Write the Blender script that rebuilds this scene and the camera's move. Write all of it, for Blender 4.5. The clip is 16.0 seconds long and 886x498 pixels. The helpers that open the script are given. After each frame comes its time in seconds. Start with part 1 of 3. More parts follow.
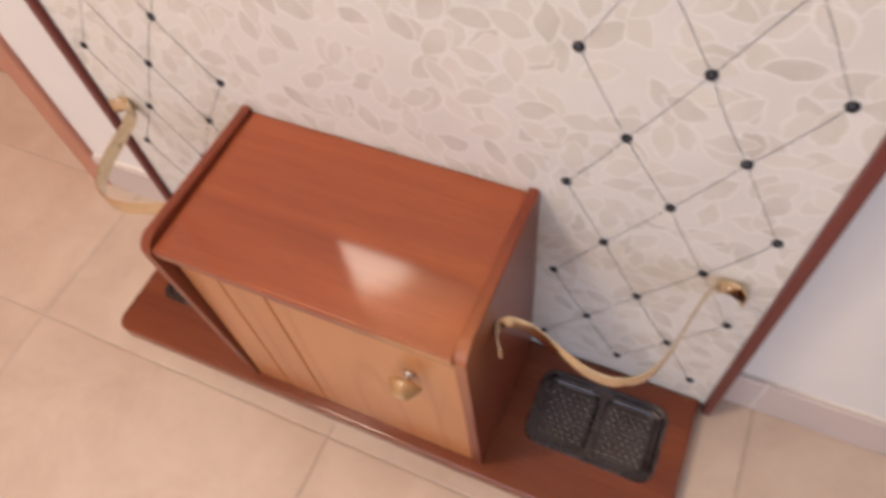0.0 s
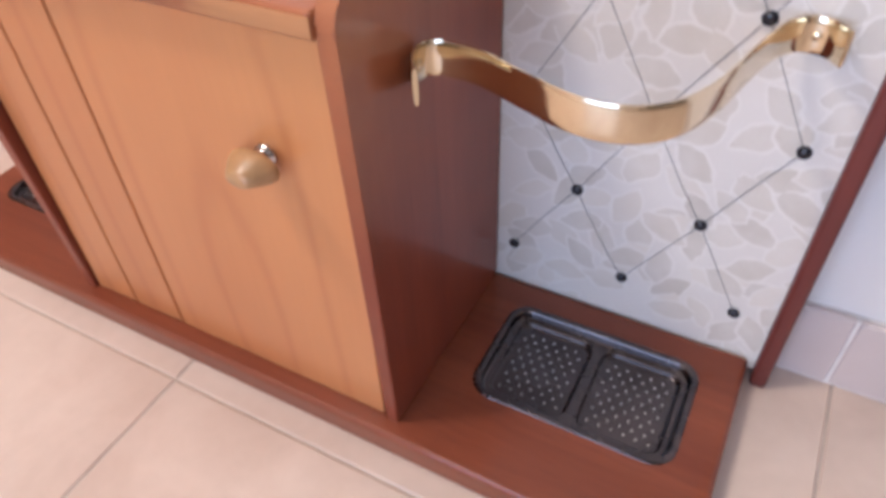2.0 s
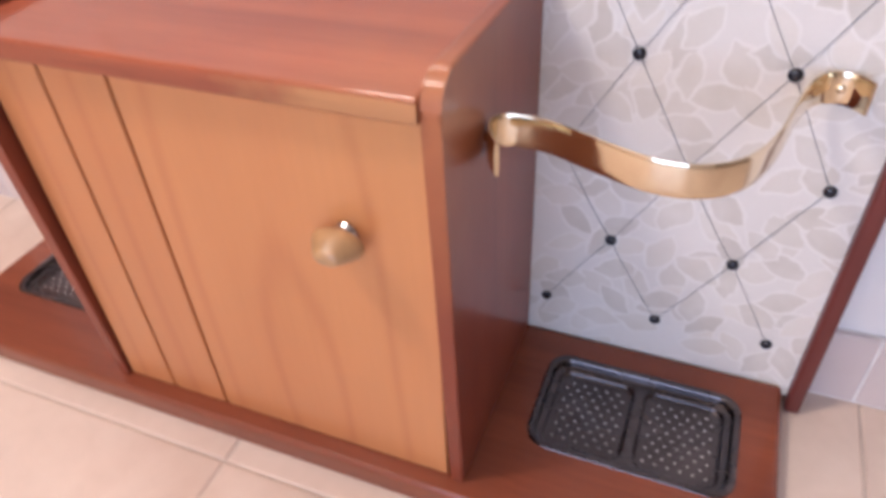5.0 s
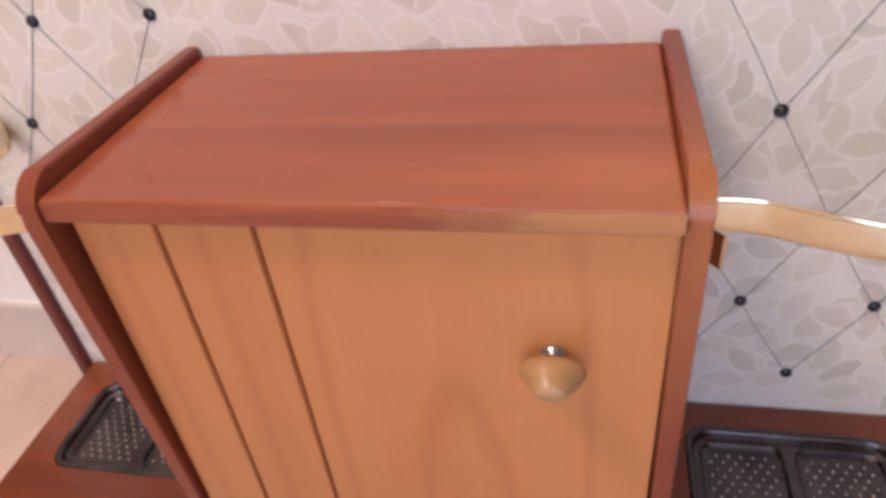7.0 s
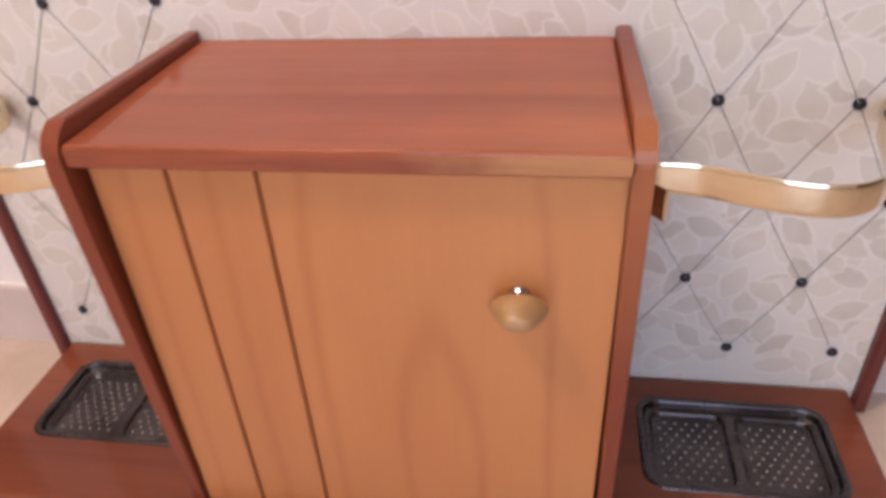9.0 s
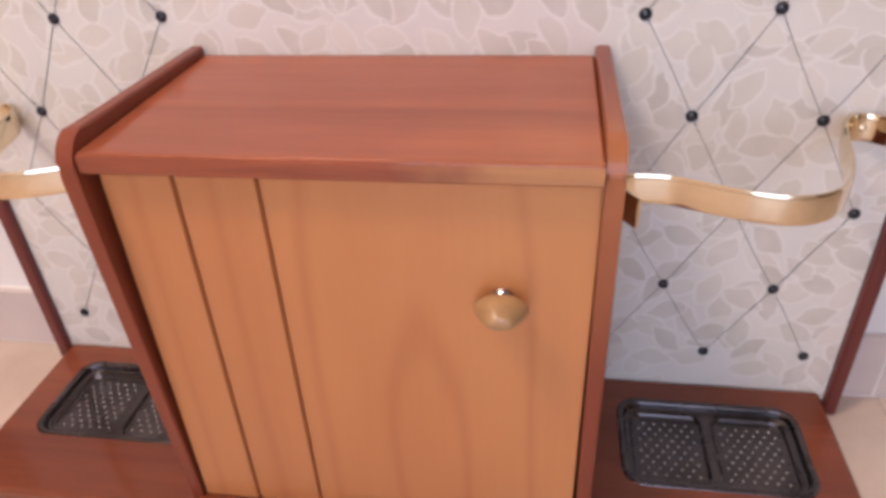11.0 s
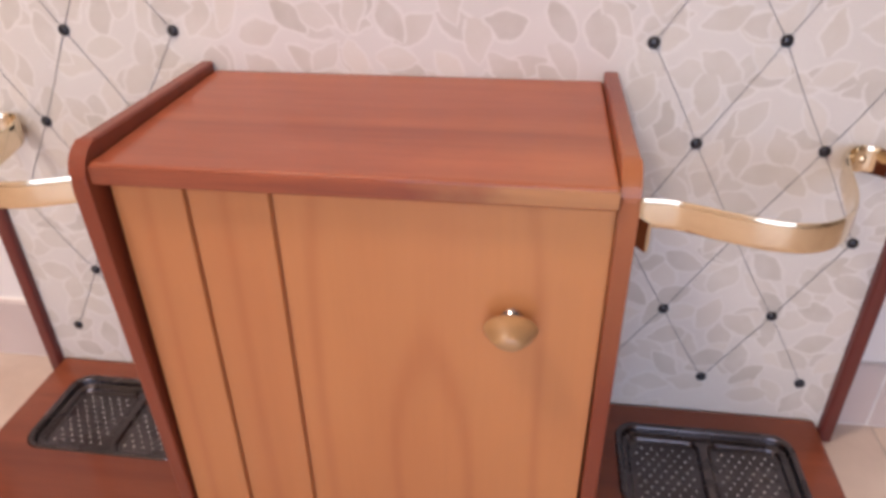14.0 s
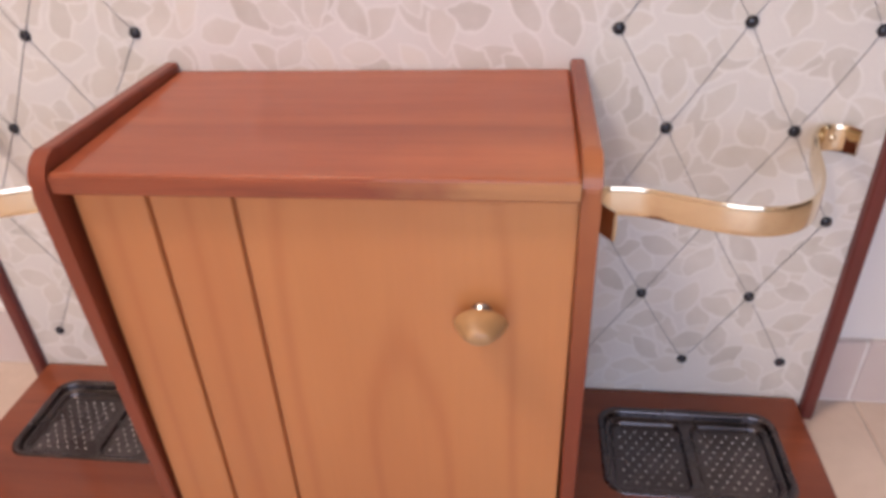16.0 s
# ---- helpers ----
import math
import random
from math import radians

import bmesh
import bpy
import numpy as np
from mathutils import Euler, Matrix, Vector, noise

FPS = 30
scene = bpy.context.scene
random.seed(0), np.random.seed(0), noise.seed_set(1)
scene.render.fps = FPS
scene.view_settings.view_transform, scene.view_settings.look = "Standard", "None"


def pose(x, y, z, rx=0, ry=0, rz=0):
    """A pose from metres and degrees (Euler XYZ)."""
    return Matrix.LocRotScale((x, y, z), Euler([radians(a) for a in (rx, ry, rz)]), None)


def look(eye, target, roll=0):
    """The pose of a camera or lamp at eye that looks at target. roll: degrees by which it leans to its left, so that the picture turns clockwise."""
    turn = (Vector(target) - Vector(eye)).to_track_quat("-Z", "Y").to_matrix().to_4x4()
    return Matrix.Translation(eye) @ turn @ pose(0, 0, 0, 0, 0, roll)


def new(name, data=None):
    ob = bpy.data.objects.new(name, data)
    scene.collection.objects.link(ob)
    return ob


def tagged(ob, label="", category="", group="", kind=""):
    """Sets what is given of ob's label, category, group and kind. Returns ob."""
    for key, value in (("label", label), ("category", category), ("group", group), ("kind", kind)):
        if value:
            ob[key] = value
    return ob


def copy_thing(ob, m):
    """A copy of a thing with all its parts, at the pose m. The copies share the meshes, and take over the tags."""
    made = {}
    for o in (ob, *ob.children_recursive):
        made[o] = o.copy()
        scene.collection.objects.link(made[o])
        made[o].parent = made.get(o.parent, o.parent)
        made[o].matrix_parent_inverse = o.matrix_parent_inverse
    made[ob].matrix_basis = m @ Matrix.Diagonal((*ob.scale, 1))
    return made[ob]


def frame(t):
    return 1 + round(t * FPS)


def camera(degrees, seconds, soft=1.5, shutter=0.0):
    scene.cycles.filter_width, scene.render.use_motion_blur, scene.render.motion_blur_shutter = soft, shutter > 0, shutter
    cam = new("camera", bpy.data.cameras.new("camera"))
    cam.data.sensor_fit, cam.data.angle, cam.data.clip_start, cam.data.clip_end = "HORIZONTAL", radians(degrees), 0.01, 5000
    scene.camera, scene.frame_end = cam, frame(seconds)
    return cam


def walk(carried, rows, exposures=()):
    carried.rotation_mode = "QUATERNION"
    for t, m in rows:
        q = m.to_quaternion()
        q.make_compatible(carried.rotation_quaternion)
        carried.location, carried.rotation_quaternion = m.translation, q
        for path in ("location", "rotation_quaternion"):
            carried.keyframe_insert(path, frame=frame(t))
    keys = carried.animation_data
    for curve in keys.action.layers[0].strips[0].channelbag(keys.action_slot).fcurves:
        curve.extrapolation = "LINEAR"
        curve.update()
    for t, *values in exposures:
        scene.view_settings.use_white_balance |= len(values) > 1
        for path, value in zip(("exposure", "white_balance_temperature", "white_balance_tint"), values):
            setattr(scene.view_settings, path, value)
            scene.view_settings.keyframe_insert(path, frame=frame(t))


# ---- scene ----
cam = camera(64.8, 16.0, 3.7, 0.9)
PATH = [
    (0, (0.4680, -0.6349, 1.4781), (0.1360, -0.0826, 0.4658), -8.82),
    (0.5, (0.4602, -0.6347, 1.4259), (0.0548, -0.0656, 0.4503), -10.78),
    (1, (0.4910, -0.6514, 1.2588), (0.0451, -0.0331, 0.3321), -4.40),
    (1.5, (0.4798, -0.6812, 0.9215), (0.0989, 0.1035, 0.0974), 2.64),
    (2, (0.5776, -0.6887, 0.8079), (0.1483, 0.0633, -0.0229), -2.76),
    (2.5, (0.5870, -0.6837, 0.8021), (0.1523, 0.0624, -0.0312), -4.41),
    (3, (0.5704, -0.6964, 0.7954), (0.1614, 0.0913, -0.0122), -1.56),
    (3.2, (0.5581, -0.7160, 0.7890), (0.1618, 0.0940, -0.0028), -0.16),
    (5.3, (0.4229, -0.7547, 0.8635), (0.0737, 0.1080, 0.1060), -4.92),
    (5.5, (0.3811, -0.7515, 0.8816), (0.0766, 0.1453, 0.1447), -6.74),
    (6, (0.2643, -0.7482, 0.9359), (-0.0873, 0.1719, 0.2506), -10.62),
    (6.5, (0.1953, -0.6953, 0.8966), (-0.0808, 0.2291, 0.1830), -9.84),
    (7, (0.1941, -0.7275, 0.8639), (-0.0530, 0.2050, 0.1502), -7.35),
    (7.5, (0.1902, -0.7487, 0.8548), (-0.0343, 0.2452, 0.2210), -6.13),
    (7.9, (0.2049, -0.7629, 0.8599), (-0.0599, 0.1332, 0.1069), -8.09),
    (8, (0.1880, -0.7940, 0.8550), (-0.0412, 0.1425, 0.1405), -6.00),
    (8.1, (0.1812, -0.8014, 0.8567), (-0.0317, 0.1910, 0.2165), -5.69),
    (8.5, (0.1966, -0.8138, 0.8552), (0.0317, 0.1861, 0.2124), -3.87),
    (9, (0.1945, -0.8402, 0.8478), (0.0113, 0.1372, 0.1761), -3.90),
    (9.2, (0.1982, -0.8562, 0.8552), (0.0087, 0.1260, 0.1925), -3.94),
    (11.3, (0.2117, -0.8835, 0.8672), (0.0465, 0.1079, 0.2115), -2.76),
    (11.5, (0.2145, -0.8748, 0.8655), (0.0627, 0.1138, 0.2024), -2.84),
    (12, (0.2158, -0.8687, 0.8649), (0.0874, 0.1298, 0.2118), -2.49),
    (12.5, (0.2197, -0.8680, 0.8636), (0.0875, 0.1280, 0.2074), -2.86),
    (13, (0.2147, -0.8759, 0.8741), (0.0753, 0.1278, 0.2313), -2.90),
    (13.5, (0.2082, -0.8744, 0.8716), (0.0652, 0.1299, 0.2305), -2.71),
    (14, (0.1815, -0.8907, 0.8676), (0.0321, 0.1229, 0.2428), -0.97),
    (14.5, (0.1872, -0.8810, 0.8609), (0.0537, 0.1179, 0.2094), -1.59),
    (15, (0.2063, -0.8789, 0.8756), (0.0608, 0.1294, 0.2415), -3.04),
    (15.5, (0.2229, -0.8711, 0.8776), (0.0865, 0.1310, 0.2317), -3.76),
    (16, (0.2108, -0.8791, 0.8755), (0.0689, 0.1216, 0.2285), -2.96),
]
# Lengths below are drawn in the unit U; 1 U = K metres.
K = 0.732
walk(cam, [(t, look(Vector(eye) * K, Vector(target) * K, roll)) for t, eye, target, roll in PATH],
     exposures=[(0, -0.04, 6100, 13), (0.9, 0.02, 5850, 13), (1.5, 0.34, 5300, 12), (2.0, 0.42, 5200, 12), (3.0, 0.68, 5120, 12), (5.5, 0.31, 5600, 17),
                (6.0, 0.15, 5800, 17), (9.0, 0.08, 5850, 16), (11.5, 0.14, 5780, 17), (16.0, 0.11, 5850, 17)])


# ---- world and lights ----
world = bpy.data.worlds.new("world")
scene.world = world
world.use_nodes = True
world.node_tree.nodes["Background"].inputs[0].default_value = (0.62, 0.72, 1.0, 1)
world.node_tree.nodes["Background"].inputs[1].default_value = 0.6

LAMP_AT = Vector((-1.05, -1.12, 3.15)) * K
bulb = bpy.data.lights.new("ceiling_bulb", "POINT")
bulb.energy, bulb.color, bulb.shadow_soft_size = 43, (1.0, 0.72, 0.48), 0.18
new("ceiling_bulb", bulb).matrix_world = Matrix.Translation(LAMP_AT)

# cool fill light added behind the view, set in an invented wall opening
fill_light = bpy.data.lights.new("cool_fill", "AREA")
fill_light.shape, fill_light.size, fill_light.size_y = "RECTANGLE", 1.1, 1.2
fill_light.energy, fill_light.color = 13.5, (0.76, 0.85, 1.0)
new("cool_fill", fill_light).matrix_world = look((0.22, -1.93, 0.83), (0.22, 0.0, 0.83))


# ---- materials ----
def material(name, rough=0.5, metal=0.0, coat=0.0, coat_rough=0.1):
    m = bpy.data.materials.new(name)
    m.use_nodes = True
    b = m.node_tree.nodes["Principled BSDF"]
    b.inputs["Roughness"].default_value = rough
    b.inputs["Metallic"].default_value = metal
    b.inputs["Coat Weight"].default_value = coat
    b.inputs["Coat Roughness"].default_value = coat_rough
    return m, m.node_tree, b


class Net:
    """Shortcuts for shader nodes."""

    def __init__(self, tree):
        self.tree = tree

    def node(self, kind, **values):
        n = self.tree.nodes.new(kind)
        for key, value in values.items():
            n.inputs[key].default_value = value
        return n

    def link(self, a, b):
        self.tree.links.new(a, b)

    def position(self, scale, turn=(0, 0, 0), shift=(0, 0, 0)):
        geo = self.tree.nodes.new("ShaderNodeNewGeometry")
        mp = self.node("ShaderNodeMapping", Scale=scale, Rotation=turn, Location=shift)
        self.link(geo.outputs["Position"], mp.inputs["Vector"])
        return mp.outputs["Vector"]

    def noise(self, vector, scale, detail=4.0, rough=0.55, distort=0.0):
        n = self.node("ShaderNodeTexNoise", Scale=scale, Detail=detail, Roughness=rough, Distortion=distort)
        self.link(vector, n.inputs["Vector"])
        return n.outputs["Fac"]

    def ramp(self, fac, stops):
        r = self.tree.nodes.new("ShaderNodeValToRGB")
        while len(r.color_ramp.elements) < len(stops):
            r.color_ramp.elements.new(0.5)
        for e, (at, c) in zip(r.color_ramp.elements, stops):
            e.position, e.color = at, (*c, 1) if len(c) == 3 else c
        self.link(fac, r.inputs["Fac"])
        return r.outputs["Color"]

    def math(self, op, a, b=None, c=None, clamp=False):
        n = self.tree.nodes.new("ShaderNodeMath")
        n.operation, n.use_clamp = op, clamp
        for i, v in enumerate((a, b, c)):
            if v is None:
                continue
            if isinstance(v, (int, float)):
                n.inputs[i].default_value = v
            else:
                self.link(v, n.inputs[i])
        return n.outputs[0]

    def vmath(self, op, a, b=None):
        n = self.tree.nodes.new("ShaderNodeVectorMath")
        n.operation = op
        for i, v in enumerate((a, b)):
            if v is None:
                continue
            if isinstance(v, tuple):
                n.inputs[i].default_value = v
            else:
                self.link(v, n.inputs[i])
        return n.outputs[0]

    def mix(self, fac, a, b, blend="MIX"):
        n = self.tree.nodes.new("ShaderNodeMix")
        n.data_type, n.blend_type = "RGBA", blend
        for socket, v in ((n.inputs[0], fac), (n.inputs[6], a), (n.inputs[7], b)):
            if isinstance(v, (int, float)):
                socket.default_value = v
            elif isinstance(v, tuple):
                socket.default_value = (*v, 1)
            else:
                self.link(v, socket)
        return n.outputs[2]

    def bump(self, height, bsdf, strength=0.2, distance=0.001):
        n = self.node("ShaderNodeBump", Strength=strength, Distance=distance)
        self.link(height, n.inputs["Height"])
        self.link(n.outputs["Normal"], bsdf.inputs["Normal"])


def honey_corner(net, span=0.16):
    """A mask of the corner of the cabinet, high at the front beside the knob, that is tinted honey."""
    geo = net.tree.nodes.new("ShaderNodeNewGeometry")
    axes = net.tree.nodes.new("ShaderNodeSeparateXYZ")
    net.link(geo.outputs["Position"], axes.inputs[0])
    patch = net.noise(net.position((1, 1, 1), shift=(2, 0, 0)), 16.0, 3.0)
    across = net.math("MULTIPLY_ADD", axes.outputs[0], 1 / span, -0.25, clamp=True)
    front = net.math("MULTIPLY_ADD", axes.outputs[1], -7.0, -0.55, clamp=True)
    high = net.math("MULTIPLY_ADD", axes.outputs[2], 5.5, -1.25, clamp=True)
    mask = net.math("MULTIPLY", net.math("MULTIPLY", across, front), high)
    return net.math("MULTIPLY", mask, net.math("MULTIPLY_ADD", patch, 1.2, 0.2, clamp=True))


def wood(name, along, dark, light, red, rough=0.32, coat=0.5, coat_rough=0.12, figure=0.7, seed=0.0, honey_tint=0.0):
    """Varnished wood with its grain along an axis of the room."""
    m, tree, b = material(name, rough, 0.0, coat, coat_rough)
    net = Net(tree)
    stretch = [1.0, 1.0, 1.0]
    stretch["xyz".index(along)] = 0.07
    v = net.position(tuple(stretch), shift=(seed, seed * 0.7, seed * 1.3))
    broad = net.noise(v, 14.0, 3.0, 0.5, 0.6)
    fine = net.noise(v, 110.0, 4.0, 0.6)
    pores = net.noise(v, 420.0, 2.0, 0.5)
    patch = net.noise(net.position((1, 1, 1), shift=(seed, 3, 1)), 5.0, 3.0, 0.5, 0.3)
    base = net.ramp(broad, [(0.30, dark), (0.70, light)])
    base = net.mix(net.math("MULTIPLY", patch, figure), base, red)
    streak = net.ramp(fine, [(0.35, (0.72, 0.68, 0.66)), (0.62, (1.06, 1.05, 1.04))])
    base = net.mix(0.28, base, streak, "MULTIPLY")
    base = net.mix(net.ramp(pores, [(0.30, (0.30, 0.30, 0.30)), (0.42, (0, 0, 0))]), base, dark)
    if honey_tint:
        base = net.mix(net.math("MULTIPLY", honey_corner(net), honey_tint), base, (0.50, 0.20, 0.070))
    net.link(base, b.inputs["Base Color"])
    net.link(net.math("MULTIPLY_ADD", patch, 0.16, rough - 0.08), b.inputs["Roughness"])
    b.inputs["Specular IOR Level"].default_value = 0.25
    net.bump(fine, b, 0.12, 0.0006)
    return m


WOOD_TOP = wood("cherry_wood_lengthwise", "x", (0.200, 0.043, 0.017), (0.53, 0.148, 0.051), (0.285, 0.065, 0.026), 0.45, 0.56, 0.095, figure=0.9, honey_tint=0.55)
WOOD_SIDE = wood("cherry_wood_upright", "z", (0.165, 0.034, 0.016), (0.30, 0.072, 0.030), (0.21, 0.043, 0.020), 0.42, 0.35, 0.18, seed=2.0, honey_tint=0.6)
WOOD_POST = wood("cherry_wood_trim", "z", (0.125, 0.028, 0.024), (0.19, 0.045, 0.034), (0.145, 0.033, 0.026), 0.4, 0.35, 0.2, seed=5.0)
WOOD_BASE = wood("cherry_wood_base", "x", (0.130, 0.029, 0.013), (0.29, 0.080, 0.031), (0.175, 0.042, 0.018), 0.40, 0.45, 0.10, seed=7.0)


def door_wood():
    """Honey-coloured veneer with long upright arches in its figure."""
    m, tree, b = material("honey_veneer", 0.36, 0.0, 0.35, 0.2)
    net = Net(tree)
    v = net.position((1.0, 1.0, 0.16), shift=(0.05, 0, 0.02))
    warp = net.noise(v, 7.0, 2.0, 0.5, 0.4)
    rings = net.node("ShaderNodeTexWave", Scale=5.0, Distortion=2.2, Detail=2.0)
    rings.wave_type, rings.rings_direction = "RINGS", "Y"
    rings.inputs["Detail Scale"].default_value = 1.6
    net.link(net.position((1.0, 0.0, 0.17), shift=(-0.055, 0, -0.012)), rings.inputs["Vector"])
    lines = net.math("POWER", rings.outputs["Fac"], 14.0)
    fine = net.noise(net.position((1, 1, 0.05)), 170.0, 3.0, 0.6)
    patch = net.noise(net.position((1, 1, 0.6), shift=(4, 0, 1)), 6.0, 2.0)
    base = net.ramp(warp, [(0.25, (0.45, 0.175, 0.058)), (0.75, (0.56, 0.250, 0.085))])
    base = net.mix(net.math("MULTIPLY", patch, 0.35), base, (0.50, 0.150, 0.052))
    base = net.mix(net.math("MULTIPLY", lines, 0.30), base, (0.33, 0.088, 0.028))
    base = net.mix(net.math("MULTIPLY", honey_corner(net, 0.28), 1.0), base, (0.60, 0.31, 0.095))
    base = net.mix(0.11, base, net.ramp(fine, [(0.35, (0.78, 0.74, 0.70)), (0.6, (1.04, 1.03, 1.02))]), "MULTIPLY")
    net.link(base, b.inputs["Base Color"])
    net.bump(fine, b, 0.06, 0.0005)
    return m


def leaf_fabric():
    """Cream cloth with a print of overlapping beige leaves, each with a pale outline."""
    m, tree, b = material("leaf_print_fabric", 0.62)
    net = Net(tree)
    b.inputs["Sheen Weight"].default_value = 0.15
    geo = tree.nodes.new("ShaderNodeNewGeometry")
    flat = net.vmath("MULTIPLY", geo.outputs["Position"], (1.0, 0.0, 1.0))
    swap = net.node("ShaderNodeMapping", Rotation=(radians(-90), 0, 0))
    waver = net.node("ShaderNodeTexNoise", Scale=38.0, Detail=2.0)
    net.link(geo.outputs["Position"], waver.inputs["Vector"])
    shift3 = net.vmath("MULTIPLY", net.vmath("SUBTRACT", waver.outputs["Color"], (0.5, 0.5, 0.5)), (0.016, 0.0, 0.016))
    net.link(net.vmath("ADD", flat, shift3), swap.inputs["Vector"])
    ink = net.math("MULTIPLY_ADD", net.noise(geo.outputs["Position"], 21.0, 4.0, 0.6), 1.25, 0.14, clamp=True)
    weave = net.noise(geo.outputs["Position"], 900.0, 2.0)
    cloud = net.noise(geo.outputs["Position"], 9.0, 3.0)
    ground = net.ramp(cloud, [(0.3, (0.70, 0.665, 0.61)), (0.7, (0.76, 0.73, 0.68))])
    colour = ground
    layers = ((19.5, 0.0, 0.48, 0.54, (0.60, 0.56, 0.49), 0.12), (20.5, 7.3, 0.48, 0.52, (0.555, 0.515, 0.445), 0.30),
              (21.5, 3.1, 0.48, 0.50, (0.63, 0.59, 0.52), 0.35), (20.0, 11.7, 0.48, 0.54, (0.58, 0.54, 0.47), 0.50))
    for scale, shift, length, slim, tone, gate in layers:
        mp = net.node("ShaderNodeMapping", Scale=(scale, scale, scale), Location=(shift, shift * 0.61, 0))
        net.link(swap.outputs["Vector"], mp.inputs["Vector"])
        cell = net.node("ShaderNodeTexVoronoi", Scale=1.0, Randomness=0.55)
        cell.voronoi_dimensions = "2D"
        net.link(mp.outputs["Vector"], cell.inputs["Vector"])
        local = net.vmath("SUBTRACT", mp.outputs["Vector"], cell.outputs["Position"])
        pick = tree.nodes.new("ShaderNodeSeparateColor")
        net.link(cell.outputs["Color"], pick.inputs[0])
        turn = tree.nodes.new("ShaderNodeVectorRotate")
        turn.rotation_type = "Z_AXIS"
        net.link(local, turn.inputs["Vector"])
        net.link(net.math("MULTIPLY", pick.outputs[0], 6.283), turn.inputs["Angle"])
        axes = tree.nodes.new("ShaderNodeSeparateXYZ")
        net.link(turn.outputs["Vector"], axes.inputs[0])
        u = net.math("DIVIDE", axes.outputs[0], length)
        rim = net.math("SUBTRACT", 1.0, net.math("MULTIPLY", u, u))
        rim = net.math("MULTIPLY", rim, length * slim)
        wide = net.math("ABSOLUTE", axes.outputs[1])
        inside = net.math("SUBTRACT", rim, wide)
        shown = net.math("GREATER_THAN", pick.outputs[1], gate)
        edge = net.math("MULTIPLY", net.math("MULTIPLY_ADD", inside, 28.0, 1.6, clamp=True), shown)
        fill = net.math("MULTIPLY", net.math("MULTIPLY_ADD", inside, 24.0, 0.0, clamp=True), shown)
        shade = net.mix(pick.outputs[2], tone, tuple(min(1, c * 1.16) for c in tone))
        colour = net.mix(net.math("MULTIPLY", edge, 0.75), colour, (0.80, 0.77, 0.72))
        colour = net.mix(net.math("MULTIPLY", fill, ink), colour, shade)
    colour = net.mix(0.35, colour, net.ramp(weave, [(0.3, (0.86, 0.86, 0.86)), (0.7, (1.08, 1.08, 1.08))]), "MULTIPLY")
    net.link(colour, b.inputs["Base Color"])
    net.bump(weave, b, 0.25, 0.0006)
    return m


def plain(name, colour, rough, metal=0.0, spread=0.12, scale=30.0, coat=0.0, bump=0.05, depth=0.0006, bump_scale=220.0):
    m, tree, b = material(name, rough, metal, coat)
    net = Net(tree)
    geo = tree.nodes.new("ShaderNodeNewGeometry")
    n = net.noise(geo.outputs["Position"], scale, 4.0)
    low, high = (tuple(c * (1 + s * spread) for c in colour) for s in (-1, 1))
    net.link(net.ramp(n, [(0.3, low), (0.7, high)]), b.inputs["Base Color"])
    g = net.noise(geo.outputs["Position"], bump_scale, 3.0)
    net.link(net.math("MULTIPLY_ADD", n, 0.14, rough - 0.07), b.inputs["Roughness"])
    net.bump(g, b, bump, depth)
    return m


def floor_tile():
    """Glazed beige-pink stoneware, cloudy, each tile a little different."""
    m, tree, b = material("beige_stoneware", 0.34)
    net = Net(tree)
    info = tree.nodes.new("ShaderNodeObjectInfo")
    geo = tree.nodes.new("ShaderNodeNewGeometry")
    moved = net.node("ShaderNodeVectorMath")
    moved.operation = "MULTIPLY_ADD"
    net.link(info.outputs["Random"], moved.inputs[0])
    moved.inputs[1].default_value = (17, 9, 5)
    net.link(geo.outputs["Position"], moved.inputs[2])
    cloud = net.noise(moved.outputs[0], 6.0, 5.0, 0.6, 0.5)
    speck = net.noise(moved.outputs[0], 60.0, 3.0)
    base = net.ramp(cloud, [(0.32, (0.57, 0.455, 0.375)), (0.55, (0.645, 0.53, 0.445)), (0.75, (0.70, 0.59, 0.50))])
    base = net.mix(0.25, base, net.ramp(speck, [(0.3, (0.9, 0.88, 0.86)), (0.7, (1.05, 1.05, 1.05))]), "MULTIPLY")
    net.link(base, b.inputs["Base Color"])
    net.link(net.math("MULTIPLY_ADD", cloud, 0.2, 0.24), b.inputs["Roughness"])
    net.bump(cloud, b, 0.15, 0.002)
    return m


def honey_edge():
    """Cherry stain that turns patchily to honey colour towards one end."""
    m, tree, b = material("cherry_to_honey_edge", 0.4, 0.0, 0.4, 0.15)
    net = Net(tree)
    geo = tree.nodes.new("ShaderNodeNewGeometry")
    axes = tree.nodes.new("ShaderNodeSeparateXYZ")
    net.link(geo.outputs["Position"], axes.inputs[0])
    patch = net.noise(net.position((1, 1, 1), shift=(2, 0, 0)), 30.0, 3.0)
    toward_honey = net.math("ADD", net.math("MULTIPLY_ADD", axes.outputs[0], 8.0, -0.40), net.math("MULTIPLY_ADD", patch, 0.9, -0.45))
    grain = net.noise(net.position((0.07, 1, 1)), 120.0, 3.0)
    dark = net.ramp(grain, [(0.3, (0.21, 0.045, 0.018)), (0.7, (0.36, 0.088, 0.032))])
    pale = net.ramp(grain, [(0.3, (0.43, 0.205, 0.072)), (0.7, (0.55, 0.285, 0.105))])
    net.link(net.mix(net.ramp(toward_honey, [(0.0, (0, 0, 0)), (0.6, (0.75, 0.75, 0.75))]), dark, pale), b.inputs["Base Color"])
    return m


